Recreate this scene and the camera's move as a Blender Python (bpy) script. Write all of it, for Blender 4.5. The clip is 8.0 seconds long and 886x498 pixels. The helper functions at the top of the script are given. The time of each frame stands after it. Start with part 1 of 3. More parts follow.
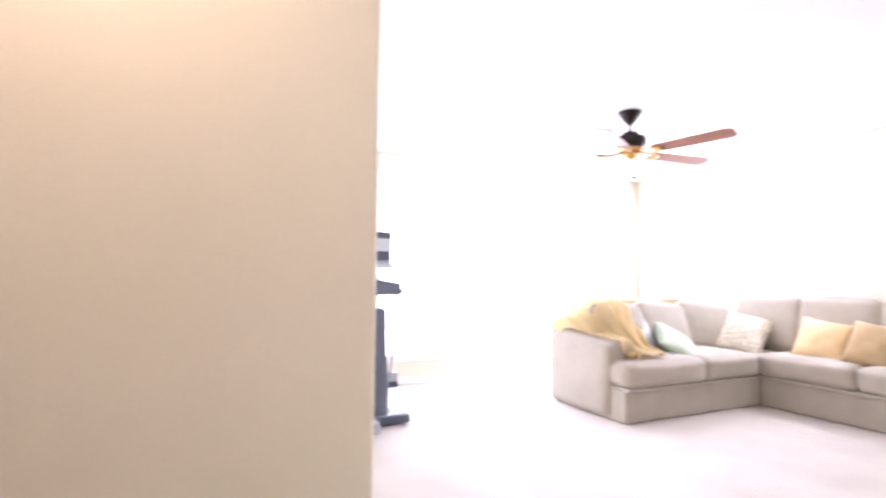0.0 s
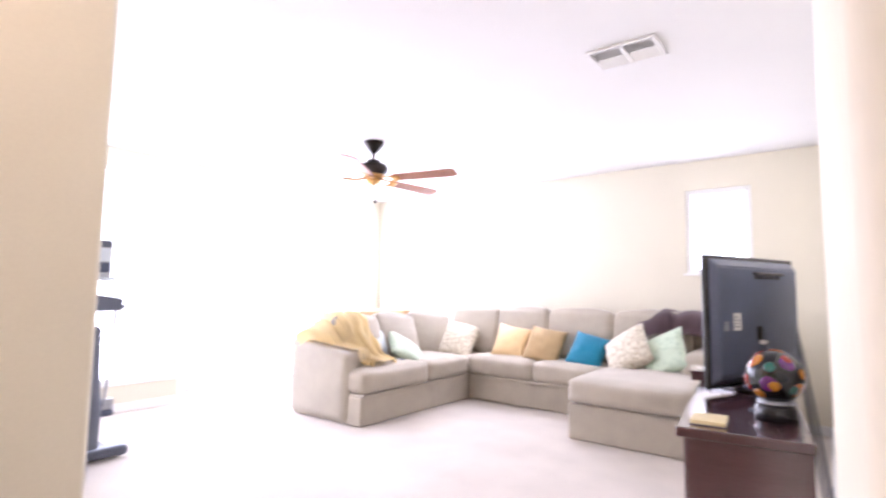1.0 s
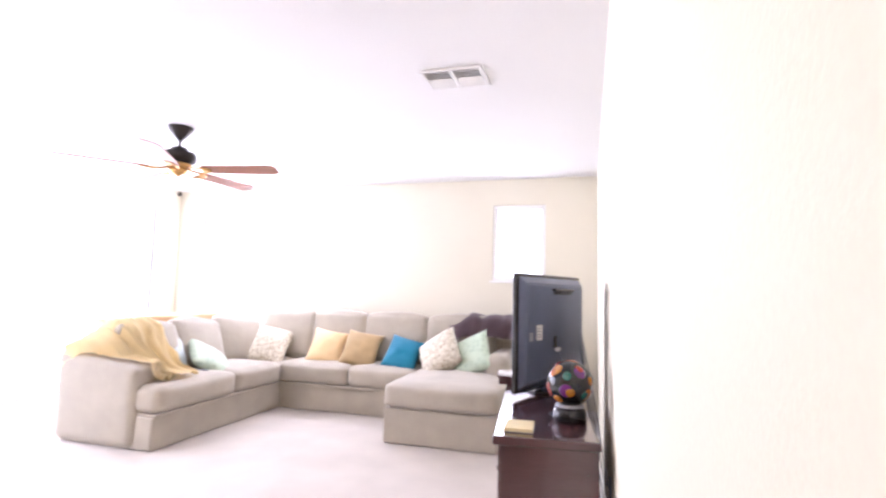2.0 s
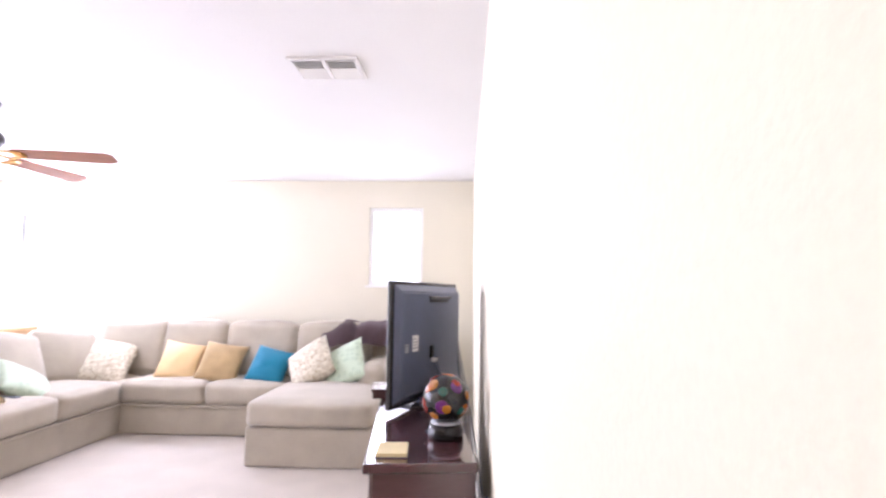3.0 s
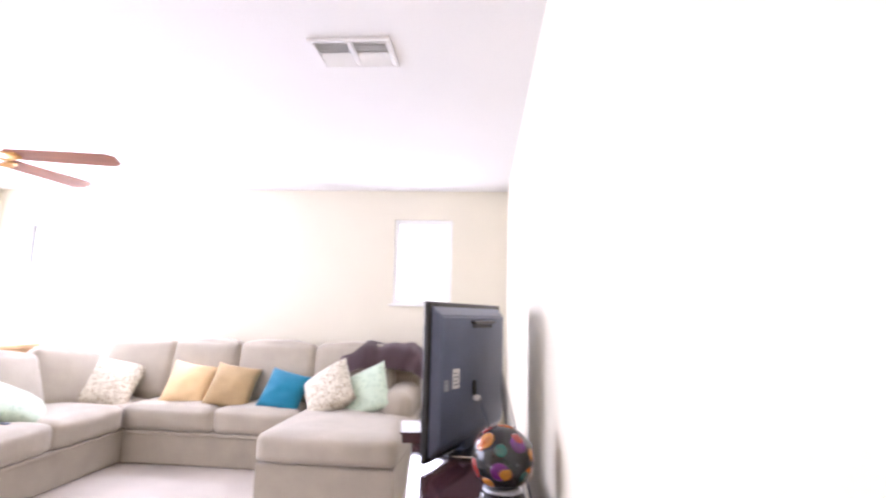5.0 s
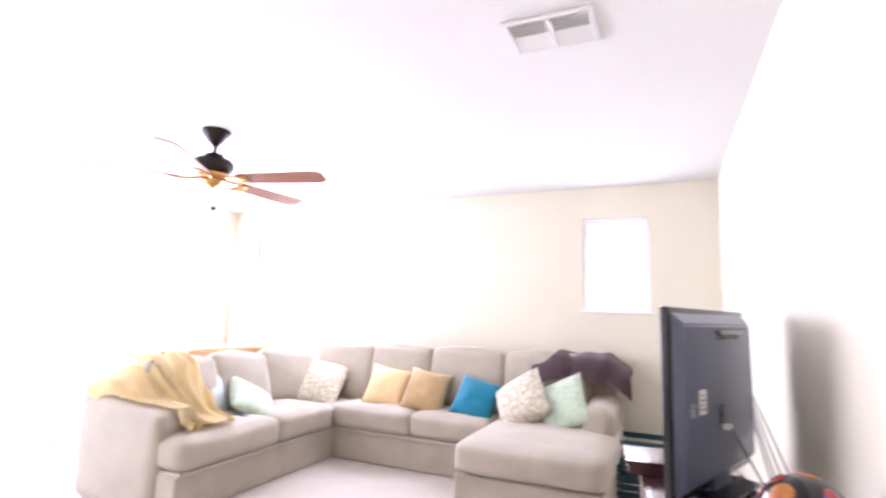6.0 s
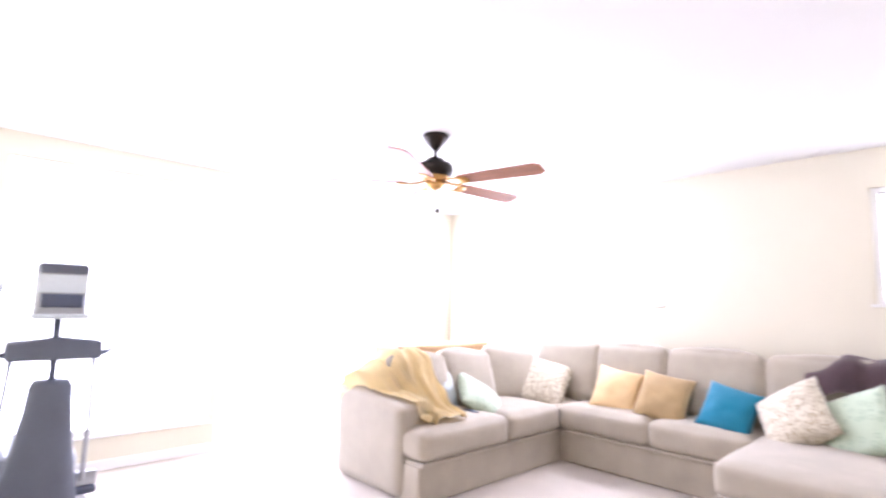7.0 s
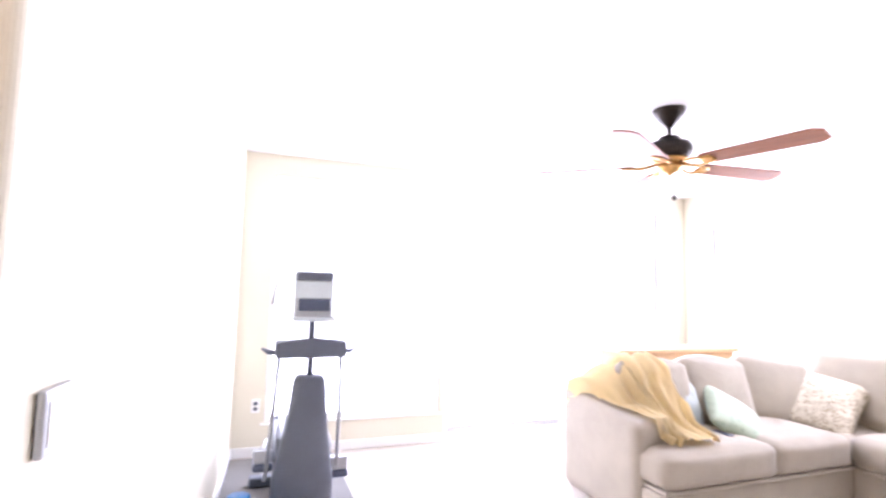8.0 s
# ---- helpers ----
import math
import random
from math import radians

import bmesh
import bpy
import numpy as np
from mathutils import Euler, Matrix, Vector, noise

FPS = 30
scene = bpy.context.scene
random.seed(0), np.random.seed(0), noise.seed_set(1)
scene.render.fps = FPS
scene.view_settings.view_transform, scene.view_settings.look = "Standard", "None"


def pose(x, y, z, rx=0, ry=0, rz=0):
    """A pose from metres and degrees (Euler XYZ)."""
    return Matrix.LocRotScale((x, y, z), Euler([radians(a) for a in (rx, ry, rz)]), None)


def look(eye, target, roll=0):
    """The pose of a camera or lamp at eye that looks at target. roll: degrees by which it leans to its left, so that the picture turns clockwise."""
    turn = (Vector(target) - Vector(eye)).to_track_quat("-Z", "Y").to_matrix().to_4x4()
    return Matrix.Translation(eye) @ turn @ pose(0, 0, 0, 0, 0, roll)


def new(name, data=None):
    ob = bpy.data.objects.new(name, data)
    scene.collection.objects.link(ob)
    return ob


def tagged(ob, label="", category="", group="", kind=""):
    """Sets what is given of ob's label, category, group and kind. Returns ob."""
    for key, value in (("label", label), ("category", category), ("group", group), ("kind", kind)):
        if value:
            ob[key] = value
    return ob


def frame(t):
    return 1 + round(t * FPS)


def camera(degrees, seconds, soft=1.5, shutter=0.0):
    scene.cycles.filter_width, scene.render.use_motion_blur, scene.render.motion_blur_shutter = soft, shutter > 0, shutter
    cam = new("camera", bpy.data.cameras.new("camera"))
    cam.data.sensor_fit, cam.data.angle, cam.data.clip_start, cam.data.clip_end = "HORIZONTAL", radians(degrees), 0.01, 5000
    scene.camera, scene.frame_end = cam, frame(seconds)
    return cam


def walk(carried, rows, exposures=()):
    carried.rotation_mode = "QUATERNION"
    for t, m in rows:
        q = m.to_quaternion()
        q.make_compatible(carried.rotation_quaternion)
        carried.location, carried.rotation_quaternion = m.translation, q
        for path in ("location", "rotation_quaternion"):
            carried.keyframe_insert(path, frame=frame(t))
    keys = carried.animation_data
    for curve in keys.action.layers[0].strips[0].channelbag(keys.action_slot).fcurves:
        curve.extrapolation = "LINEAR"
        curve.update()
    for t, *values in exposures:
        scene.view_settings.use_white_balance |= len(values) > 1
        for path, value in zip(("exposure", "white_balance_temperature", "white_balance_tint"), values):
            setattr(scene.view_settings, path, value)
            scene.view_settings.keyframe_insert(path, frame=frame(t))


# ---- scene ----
cam = camera(82.0, 8.0, soft=2.3, shutter=0.4)
PATH = [
    (0, pose(-0.074, -0.655, 1.169, 93.50, -0.50, 64.87)),
    (0.5, pose(0.130, -0.714, 1.143, 94.70, -0.50, 50.68)),
    (1, pose(0.111, -0.751, 1.210, 94.87, -0.80, 37.24)),
    (1.5, pose(0.055, -0.810, 1.264, 94.80, -1.33, 25.24)),
    (3, pose(0.014, -0.598, 1.328, 95.33, -0.72, 2.71)),
    (3.5, pose(0.025, -0.548, 1.350, 95.85, -0.60, -3.80)),
    (4, pose(0.020, -0.475, 1.352, 96.23, -0.88, -5.60)),
    (5.5, pose(-0.240, -0.021, 1.360, 97.60, -1.80, 13.95)),
    (6, pose(-0.340, 0.040, 1.354, 97.38, -1.70, 23.70)),
    (6.5, pose(-0.421, 0.079, 1.332, 97.18, -1.55, 35.45)),
    (7, pose(-0.571, 0.107, 1.352, 96.49, -1.25, 46.15)),
    (7.5, pose(-0.688, 0.168, 1.428, 95.07, -1.68, 59.75)),
    (8, pose(-0.803, 0.189, 1.442, 94.59, -1.49, 69.78)),
]
walk(cam, PATH, exposures=[(0, -0.82, 5820, 29), (8, -0.82, 5820, 29)])

# ---- light ----
RX, RF, BY, LX, FY, HY, H = 0.115, 0.075, 4.95, -5.48, -0.141, -0.30, 2.6   # room faces; the right wall leans in from RX to RF
world = bpy.data.worlds.new("sky")
scene.world = world
world.use_nodes = True
wn = world.node_tree.nodes
sky = wn.new("ShaderNodeTexSky")
sky.sky_type = "NISHITA"
sky.sun_disc = False
sky.sun_elevation, sky.sun_rotation = radians(57), radians(15)
wn["Background"].inputs[1].default_value = 0.15
world.node_tree.links.new(sky.outputs[0], wn["Background"].inputs[0])


def lamp(name, kind, m, energy, colour=(1, 1, 1), **size):
    d = bpy.data.lights.new(name, kind)
    d.energy, d.color = energy, colour
    if kind == "AREA":
        d.shape, d.size, d.size_y = "RECTANGLE", size["w"], size["h"]
    elif kind == "SUN":
        d.angle = radians(0.6)
    else:
        d.shadow_soft_size = size.get("r", 0.1)
    ob = new(name, d)
    ob.matrix_world = m
    return ob


lamp("sun", "SUN", look((-2.0, 8.0, 6.6), (-2.9, 4.3, 0.55)), 4.5, (1, 0.95, 0.88))
lamp("window_light_left", "AREA", look((LX - 0.03, 2.47, 1.25), (0, 2.47, 1.1)), 415, (0.93, 0.96, 1.0), w=4.28, h=2.25)
lamp("window_light_back", "AREA", look((-3.9, BY + 0.03, 1.82), (-3.9, 0, 1.3)), 210, (0.95, 0.97, 1.0), w=2.5, h=0.8)
lamp("window_light_small", "AREA", look((-0.81, BY + 0.03, 1.85), (-0.81, 0, 1.4)), 25, (0.95, 0.97, 1.0), w=0.5, h=0.8)
lamp("hall_bulb", "POINT", pose(-0.98, -1.04, 2.34), 44, (1.0, 0.74, 0.5), r=0.09)


# ---- materials ----
def mat(name, colour, rough=0.8, metal=0.0, dark=0.8, light=1.12, coarse=3.0, fine=60.0, bump=0.15, depth=0.004, stretch=None, spread=0.0, coat=0.0):
    """A surface with slow blotches, fine grain and relief."""
    m = bpy.data.materials.new(name)
    m.use_nodes = True
    n, l = m.node_tree.nodes, m.node_tree.links
    b = n["Principled BSDF"]
    b.inputs["Roughness"].default_value = rough
    b.inputs["Metallic"].default_value = metal
    b.inputs["Coat Weight"].default_value = coat
    tc = n.new("ShaderNodeTexCoord")
    mp = n.new("ShaderNodeMapping")
    l.new(tc.outputs["Object"], mp.inputs[0])
    if stretch:
        mp.inputs["Scale"].default_value = stretch
    big, small = n.new("ShaderNodeTexNoise"), n.new("ShaderNodeTexNoise")
    big.inputs["Scale"].default_value, small.inputs["Scale"].default_value = coarse, fine
    big.inputs["Detail"].default_value, small.inputs["Detail"].default_value = 4, 3
    mix = n.new("ShaderNodeMix")
    mix.inputs[0].default_value = 0.45
    for k, t in ((2, big), (3, small)):
        l.new(mp.outputs[0], t.inputs["Vector"])
        l.new(t.outputs[0], mix.inputs[k])
    ramp = n.new("ShaderNodeValToRGB")
    e = ramp.color_ramp.elements
    e[0].position, e[1].position = 0.3, 0.7
    e[0].color = (*[c * dark for c in colour], 1)
    e[1].color = (*[min(1, c * light) for c in colour], 1)
    l.new(mix.outputs[0], ramp.inputs[0])
    last = ramp.outputs[0]
    if spread:
        info, hsv, mr = n.new("ShaderNodeObjectInfo"), n.new("ShaderNodeHueSaturation"), n.new("ShaderNodeMapRange")
        mr.inputs[3].default_value, mr.inputs[4].default_value = 1 - spread, 1 + spread
        l.new(info.outputs["Random"], mr.inputs[0])
        l.new(mr.outputs[0], hsv.inputs["Value"])
        l.new(last, hsv.inputs["Color"])
        last = hsv.outputs[0]
    l.new(last, b.inputs["Base Color"])
    if bump:
        bp = n.new("ShaderNodeBump")
        bp.inputs["Strength"].default_value, bp.inputs["Distance"].default_value = bump, depth
        l.new(small.outputs[0], bp.inputs["Height"])
        l.new(bp.outputs[0], b.inputs["Normal"])
    return m


def weave(m, scale=900.0, strength=0.25):
    """Adds crossing threads to a cloth's relief."""
    n, l = m.node_tree.nodes, m.node_tree.links
    tc = n.new("ShaderNodeTexCoord")
    add = n.new("ShaderNodeMath")
    add.operation = "ADD"
    for k, d in enumerate(("X", "Z")):
        w = n.new("ShaderNodeTexWave")
        w.bands_direction = d
        w.inputs["Scale"].default_value, w.inputs["Distortion"].default_value = scale / 20, 1.5
        l.new(tc.outputs["Object"], w.inputs["Vector"])
        l.new(w.outputs[1], add.inputs[k])
    bp = n.new("ShaderNodeBump")
    bp.inputs["Strength"].default_value, bp.inputs["Distance"].default_value = strength, 0.002
    l.new(add.outputs[0], bp.inputs["Height"])
    old = n["Principled BSDF"].inputs["Normal"]
    if old.links:
        l.new(old.links[0].from_socket, bp.inputs["Normal"])
    l.new(bp.outputs[0], old)
    n["Principled BSDF"].inputs["Sheen Weight"].default_value = 0.25
    return m


def printed(m, colour, scale, low=0.42, high=0.5, kind="F1"):
    """Lays a repeating motif of a second colour over a cloth."""
    n, l = m.node_tree.nodes, m.node_tree.links
    b = n["Principled BSDF"]
    src = b.inputs["Base Color"].links[0].from_socket
    tc, v, r, mx = n.new("ShaderNodeTexCoord"), n.new("ShaderNodeTexVoronoi"), n.new("ShaderNodeValToRGB"), n.new("ShaderNodeMix")
    v.feature = kind
    v.inputs["Scale"].default_value = scale
    l.new(tc.outputs["Object"], v.inputs["Vector"])
    mx.data_type = "RGBA"
    e = r.color_ramp.elements
    e[0].position, e[0].color = low - 0.06, (0, 0, 0, 1)
    e[1].position, e[1].color = low, (1, 1, 1, 1)
    k = e.new(high)
    k.color = (1, 1, 1, 1)
    k = e.new(high + 0.06)
    k.color = (0, 0, 0, 1)
    l.new(v.outputs["Distance"], r.inputs[0])
    l.new(r.outputs[0], mx.inputs["Factor"])
    l.new(src, mx.inputs["A"])
    mx.inputs["B"].default_value = (*colour, 1)
    l.new(mx.outputs["Result"], b.inputs["Base Color"])
    return m


CREAM = mat("cream_wall_paint", (0.715, 0.675, 0.55), 0.75, dark=0.95, light=1.04, coarse=1.2, fine=140, bump=0.12, depth=0.003)
CEIL = mat("white_ceiling_paint", (0.73, 0.725, 0.715), 0.85, dark=0.96, light=1.03, coarse=1.0, fine=90, bump=0.35, depth=0.004)
CARPET = mat("pale_beige_carpet", (0.66, 0.60, 0.53), 0.95, dark=0.82, light=1.1, coarse=2.0, fine=420, bump=0.7, depth=0.008)
TRIM = mat("white_trim_paint", (0.82, 0.82, 0.80), 0.4, dark=0.96, light=1.02, coarse=2, fine=50, bump=0.05)
SOFA = weave(mat("taupe_sofa_chenille", (0.405, 0.36, 0.285), 0.9, dark=0.84, light=1.12, coarse=5, fine=260, bump=0.4, depth=0.003, spread=0.04))
CHERRY = mat("dark_cherry_wood", (0.062, 0.022, 0.026), 0.24, dark=0.82, light=1.16, coarse=2, fine=14, bump=0.06, stretch=(1.5, 1.5, 16), coat=1.0)
for nd in CHERRY.node_tree.nodes:
    if nd.type == "BSDF_PRINCIPLED":
        nd.inputs["Coat Weight"].default_value, nd.inputs["Coat Roughness"].default_value, nd.inputs["Coat IOR"].default_value = 1.0, 0.06, 1.55
BLADE = mat("reddish_blade_wood", (0.27, 0.10, 0.05), 0.5, dark=0.6, light=1.3, coarse=3, fine=16, bump=0.06, stretch=(1, 14, 14))
BRONZE = mat("oil_rubbed_bronze", (0.03, 0.024, 0.02), 0.38, metal=0.7, dark=0.7, light=1.4, coarse=6, fine=80, bump=0.05)
BRASS = mat("antique_brass", (0.62, 0.36, 0.13), 0.3, metal=0.9, dark=0.7, light=1.2, coarse=8, fine=90, bump=0.06)
BLACK = mat("black_matt_plastic", (0.062, 0.078, 0.125), 0.36, dark=0.8, light=1.3, coarse=4, fine=300, bump=0.12, depth=0.001)
TVBACK = mat("charcoal_blue_plastic", (0.095, 0.115, 0.18), 0.32, dark=0.8, light=1.25, coarse=4, fine=300, bump=0.12, depth=0.001)
GLOSS = mat("black_gloss_plastic", (0.012, 0.012, 0.014), 0.12, dark=0.8, light=1.2, bump=0)
STEEL = mat("silver_painted_steel", (0.42, 0.44, 0.47), 0.35, metal=0.5, dark=0.85, light=1.1, coarse=4, fine=120, bump=0.05)
SLATE = mat("grey_machine_plastic", (0.10, 0.115, 0.15), 0.45, dark=0.85, light=1.15, coarse=4, fine=200, bump=0.1, depth=0.001)
MATG = mat("grey_exercise_mat", (0.17, 0.165, 0.16), 0.85, dark=0.85, light=1.1, coarse=3, fine=150, bump=0.4)
OAK = mat("honey_oak_board", (0.55, 0.36, 0.19), 0.45, dark=0.75, light=1.2, coarse=2, fine=12, bump=0.06, stretch=(14, 1, 14))
PAPER = mat("white_paper", (0.80, 0.79, 0.76), 0.8, dark=0.95, light=1.03, bump=0.02)
CREAMP = mat("cream_paper_cover", (0.78, 0.68, 0.42), 0.7, dark=0.9, light=1.05, bump=0.02)
YARD = mat("pale_gravel", (0.62, 0.60, 0.56), 0.9, dark=0.8, light=1.1, coarse=2, fine=60, bump=0.5, depth=0.01)
TEAL = mat("dark_teal_plastic", (0.003, 0.040, 0.055), 0.4, dark=0.8, light=1.2, coarse=4, fine=120, bump=0.05)
YELLOW = weave(mat("golden_yellow_fleece", (0.92, 0.73, 0.39), 0.95, dark=0.85, light=1.12, coarse=6, fine=260, bump=0.4))
PLUM = weave(mat("plum_brown_fleece", (0.125, 0.078, 0.085), 0.95, dark=0.75, light=1.2, coarse=6, fine=260, bump=0.4))
GOLD = weave(mat("pale_gold_cloth", (0.76, 0.55, 0.29), 0.85, dark=0.9, light=1.08, coarse=6, fine=200, bump=0.2))
TAN = weave(mat("tan_suede_cloth", (0.44, 0.31, 0.15), 0.9, dark=0.82, light=1.15, coarse=7, fine=120, bump=0.3))
BLUE = weave(mat("bright_blue_cloth", (0.0, 0.18, 0.30), 0.85, dark=0.85, light=1.1, coarse=6, fine=200, bump=0.2))
MINT = printed(weave(mat("pale_mint_cloth", (0.50, 0.60, 0.46), 0.85, dark=0.92, light=1.05, coarse=6, fine=200, bump=0.2)), (0.36, 0.47, 0.35), 22, 0.30, 0.36)
FLORAL = printed(weave(mat("ivory_floral_cloth", (0.66, 0.61, 0.49), 0.85, dark=0.9, light=1.05, coarse=6, fine=200, bump=0.2)), (0.40, 0.335, 0.23), 30, 0.34, 0.47)
PALEB = weave(mat("pale_grey_blue_cloth", (0.58, 0.64, 0.64), 0.85, dark=0.92, light=1.05, bump=0.2))
LENSES = [mat("%s_lens" % nm, c, 0.12, dark=0.75, light=1.3, coarse=30, fine=160, bump=0.35, depth=0.003, coat=0.6) for nm, c in
          (("orange", (0.34, 0.085, 0.008)), ("red", (0.26, 0.015, 0.012)), ("purple", (0.10, 0.012, 0.11)), ("green", (0.008, 0.075, 0.06)), ("amber", (0.36, 0.13, 0.01)))]
REDP = mat("red_plastic", (0.45, 0.03, 0.02), 0.4, bump=0.03)
BLUEP = mat("blue_plastic", (0.01, 0.16, 0.42), 0.35, bump=0.03)
DISPLAY = mat("pale_display_film", (0.60, 0.66, 0.70), 0.25, dark=0.92, light=1.04, bump=0.02)
glass = bpy.data.materials.new("window_glass")
glass.use_nodes = True
gb = glass.node_tree.nodes["Principled BSDF"]
gb.inputs["Transmission Weight"].default_value, gb.inputs["Roughness"].default_value, gb.inputs["IOR"].default_value = 1.0, 0.0, 1.1


# ---- building helpers ----
def finish(ob, bm, material, smooth=False):
    me = bpy.data.meshes.new(ob if isinstance(ob, str) else ob.name)
    bmesh.ops.recalc_face_normals(bm, faces=bm.faces)
    bm.to_mesh(me)
    bm.free()
    for p in me.polygons:
        p.use_smooth = smooth
    me.materials.append(material)
    return me


def part(name, bm, material, parent=None, label="", m=None, smooth=False):
    ob = new(name, finish(name, bm, material, smooth))
    if m is not None:
        ob.matrix_basis = m
    if parent is not None:
        ob.parent = parent
    if label:
        ob["label"] = label
    return ob


def thing(name, m, label, category, group="", kind=""):
    return tagged(place(new(name), m), label, category, group, kind)


def place(ob, m):
    ob.matrix_basis = m
    return ob


def box(x0, y0, z0, x1, y1, z1, bevel=0.0, seg=2, bm=None):
    """A block between two corners, with rounded edges."""
    b = bmesh.new()
    r = bmesh.ops.create_cube(b, size=1)
    bmesh.ops.scale(b, vec=(x1 - x0, y1 - y0, z1 - z0), verts=r["verts"])
    bmesh.ops.translate(b, vec=((x0 + x1) / 2, (y0 + y1) / 2, (z0 + z1) / 2), verts=r["verts"])
    if bevel:
        bmesh.ops.bevel(b, geom=list(b.edges), offset=bevel, segments=seg, affect="EDGES", profile=0.5)
    if bm is None:
        return b
    join(bm, b)
    return bm


def join(bm, other):
    me = bpy.data.meshes.new("tmp")
    other.to_mesh(me)
    other.free()
    bm.from_mesh(me)
    bpy.data.meshes.remove(me)


def lathe(profile, seg=32):
    """A turned body from (radius, height) pairs."""
    b = bmesh.new()
    rings = [[b.verts.new((max(r, 1e-4) * math.cos(2 * math.pi * k / seg), max(r, 1e-4) * math.sin(2 * math.pi * k / seg), z)) for k in range(seg)] for r, z in profile]
    for a, c in zip(rings, rings[1:]):
        for k in range(seg):
            b.faces.new((a[k], a[(k + 1) % seg], c[(k + 1) % seg], c[k]))
    b.faces.new(rings[0][::-1])
    b.faces.new(rings[-1])
    return b


def tube(points, r, seg=8, taper=1.0):
    """A round bar along a line of points."""
    b = bmesh.new()
    pts = [Vector(p) for p in points]
    rings = []
    for i, p in enumerate(pts):
        d = (pts[min(i + 1, len(pts) - 1)] - pts[max(i - 1, 0)]).normalized()
        u = d.orthogonal().normalized() if i == 0 else (u - d * u.dot(d)).normalized()
        w = d.cross(u)
        rr = r * (1 + (taper - 1) * i / (len(pts) - 1))
        rings.append([b.verts.new(p + rr * (math.cos(2 * math.pi * k / seg) * u + math.sin(2 * math.pi * k / seg) * w)) for k in range(seg)])
    for a, c in zip(rings, rings[1:]):
        for k in range(seg):
            b.faces.new((a[k], a[(k + 1) % seg], c[(k + 1) % seg], c[k]))
    b.faces.new(rings[0][::-1])
    b.faces.new(rings[-1])
    return b


def bend(a, c, sag, n=14, side=(0, 0, 0)):
    """Points of a hanging line between two places."""
    a, c, side = Vector(a), Vector(c), Vector(side)
    return [a.lerp(c, k / n) + (Vector((0, 0, -sag)) + side) * 4 * (k / n) * (1 - k / n) for k in range(n + 1)]


def prism(outline, z0, z1, bevel=0.0):
    """A slab from a plan outline."""
    b = bmesh.new()
    f = b.faces.new([b.verts.new((x, y, z0)) for x, y in outline])
    top = bmesh.ops.extrude_face_region(b, geom=[f])
    bmesh.ops.translate(b, vec=(0, 0, z1 - z0), verts=[v for v in top["geom"] if isinstance(v, bmesh.types.BMVert)])
    if bevel:
        bmesh.ops.bevel(b, geom=list(b.edges), offset=bevel, segments=2, affect="EDGES", profile=0.5)
    return b


def cushion(sx, sy, sz, r=0.05, puff=0.03, wrinkle=0.004, n=14, seed=0):
    """A stuffed upholstery block, centred, with soft edges and bulging faces."""
    b = bmesh.new()
    bmesh.ops.create_cube(b, size=2)
    bmesh.ops.subdivide_edges(b, edges=list(b.edges), cuts=n, use_grid_fill=True)
    h = Vector((sx / 2, sy / 2, sz / 2))
    r = min(r, min(h) * 0.95)
    for v in b.verts:
        c = Vector(v.co)
        q = Vector([math.copysign(abs(a) ** 0.8, a) for a in c])
        p = Vector([q[i] * h[i] for i in range(3)])
        inner = Vector([max(-h[i] + r, min(h[i] - r, p[i])) for i in range(3)])
        d = p - inner
        if d.length > 1e-9:
            p = inner + d.normalized() * r
        g = [1 - c[i] ** 2 for i in range(3)]
        p.x += puff * c.x * g[1] * g[2] * 0.6
        p.y += puff * c.y * g[0] * g[2] * 0.6
        p.z += puff * c.z * g[0] * g[1]
        w = noise.noise(p * 5 + Vector((seed * 3.1, seed, 0))) + 0.5 * noise.noise(p * 13 + Vector((seed, 0, seed)))
        v.co = p + p.normalized() * w * wrinkle * 2
    return b


def pillow(size, thick=0.16, n=18, seed=0):
    """A throw pillow in its own xz plane, with pulled corners and a seam."""
    b = bmesh.new()
    grid = {}
    for s in (1, -1):
        for i in range(n + 1):
            for j in range(n + 1):
                u, v = 2 * i / n - 1, 2 * j / n - 1
                edge = i in (0, n) or j in (0, n)
                if edge and s == -1:
                    grid[s, i, j] = grid[1, i, j]
                    continue
                t = ((1 - u * u) * (1 - v * v)) ** 0.42
                pull = 1 - 0.075 * (1 - v * v) * abs(u) ** 3
                pull2 = 1 - 0.075 * (1 - u * u) * abs(v) ** 3
                w = noise.noise(Vector((u * 2.2 + seed, v * 2.2, s))) * 0.012 + noise.noise(Vector((u * 6 + seed, v * 6, s))) * 0.004
                grid[s, i, j] = b.verts.new((u * size / 2 * pull, s * thick / 2 * t + w * t, v * size / 2 * pull2 + w * 0.4))
    for s in (1, -1):
        for i in range(n):
            for j in range(n):
                b.faces.new([grid[s, i, j], grid[s, i + 1, j], grid[s, i + 1, j + 1], grid[s, i, j + 1]])
    return b


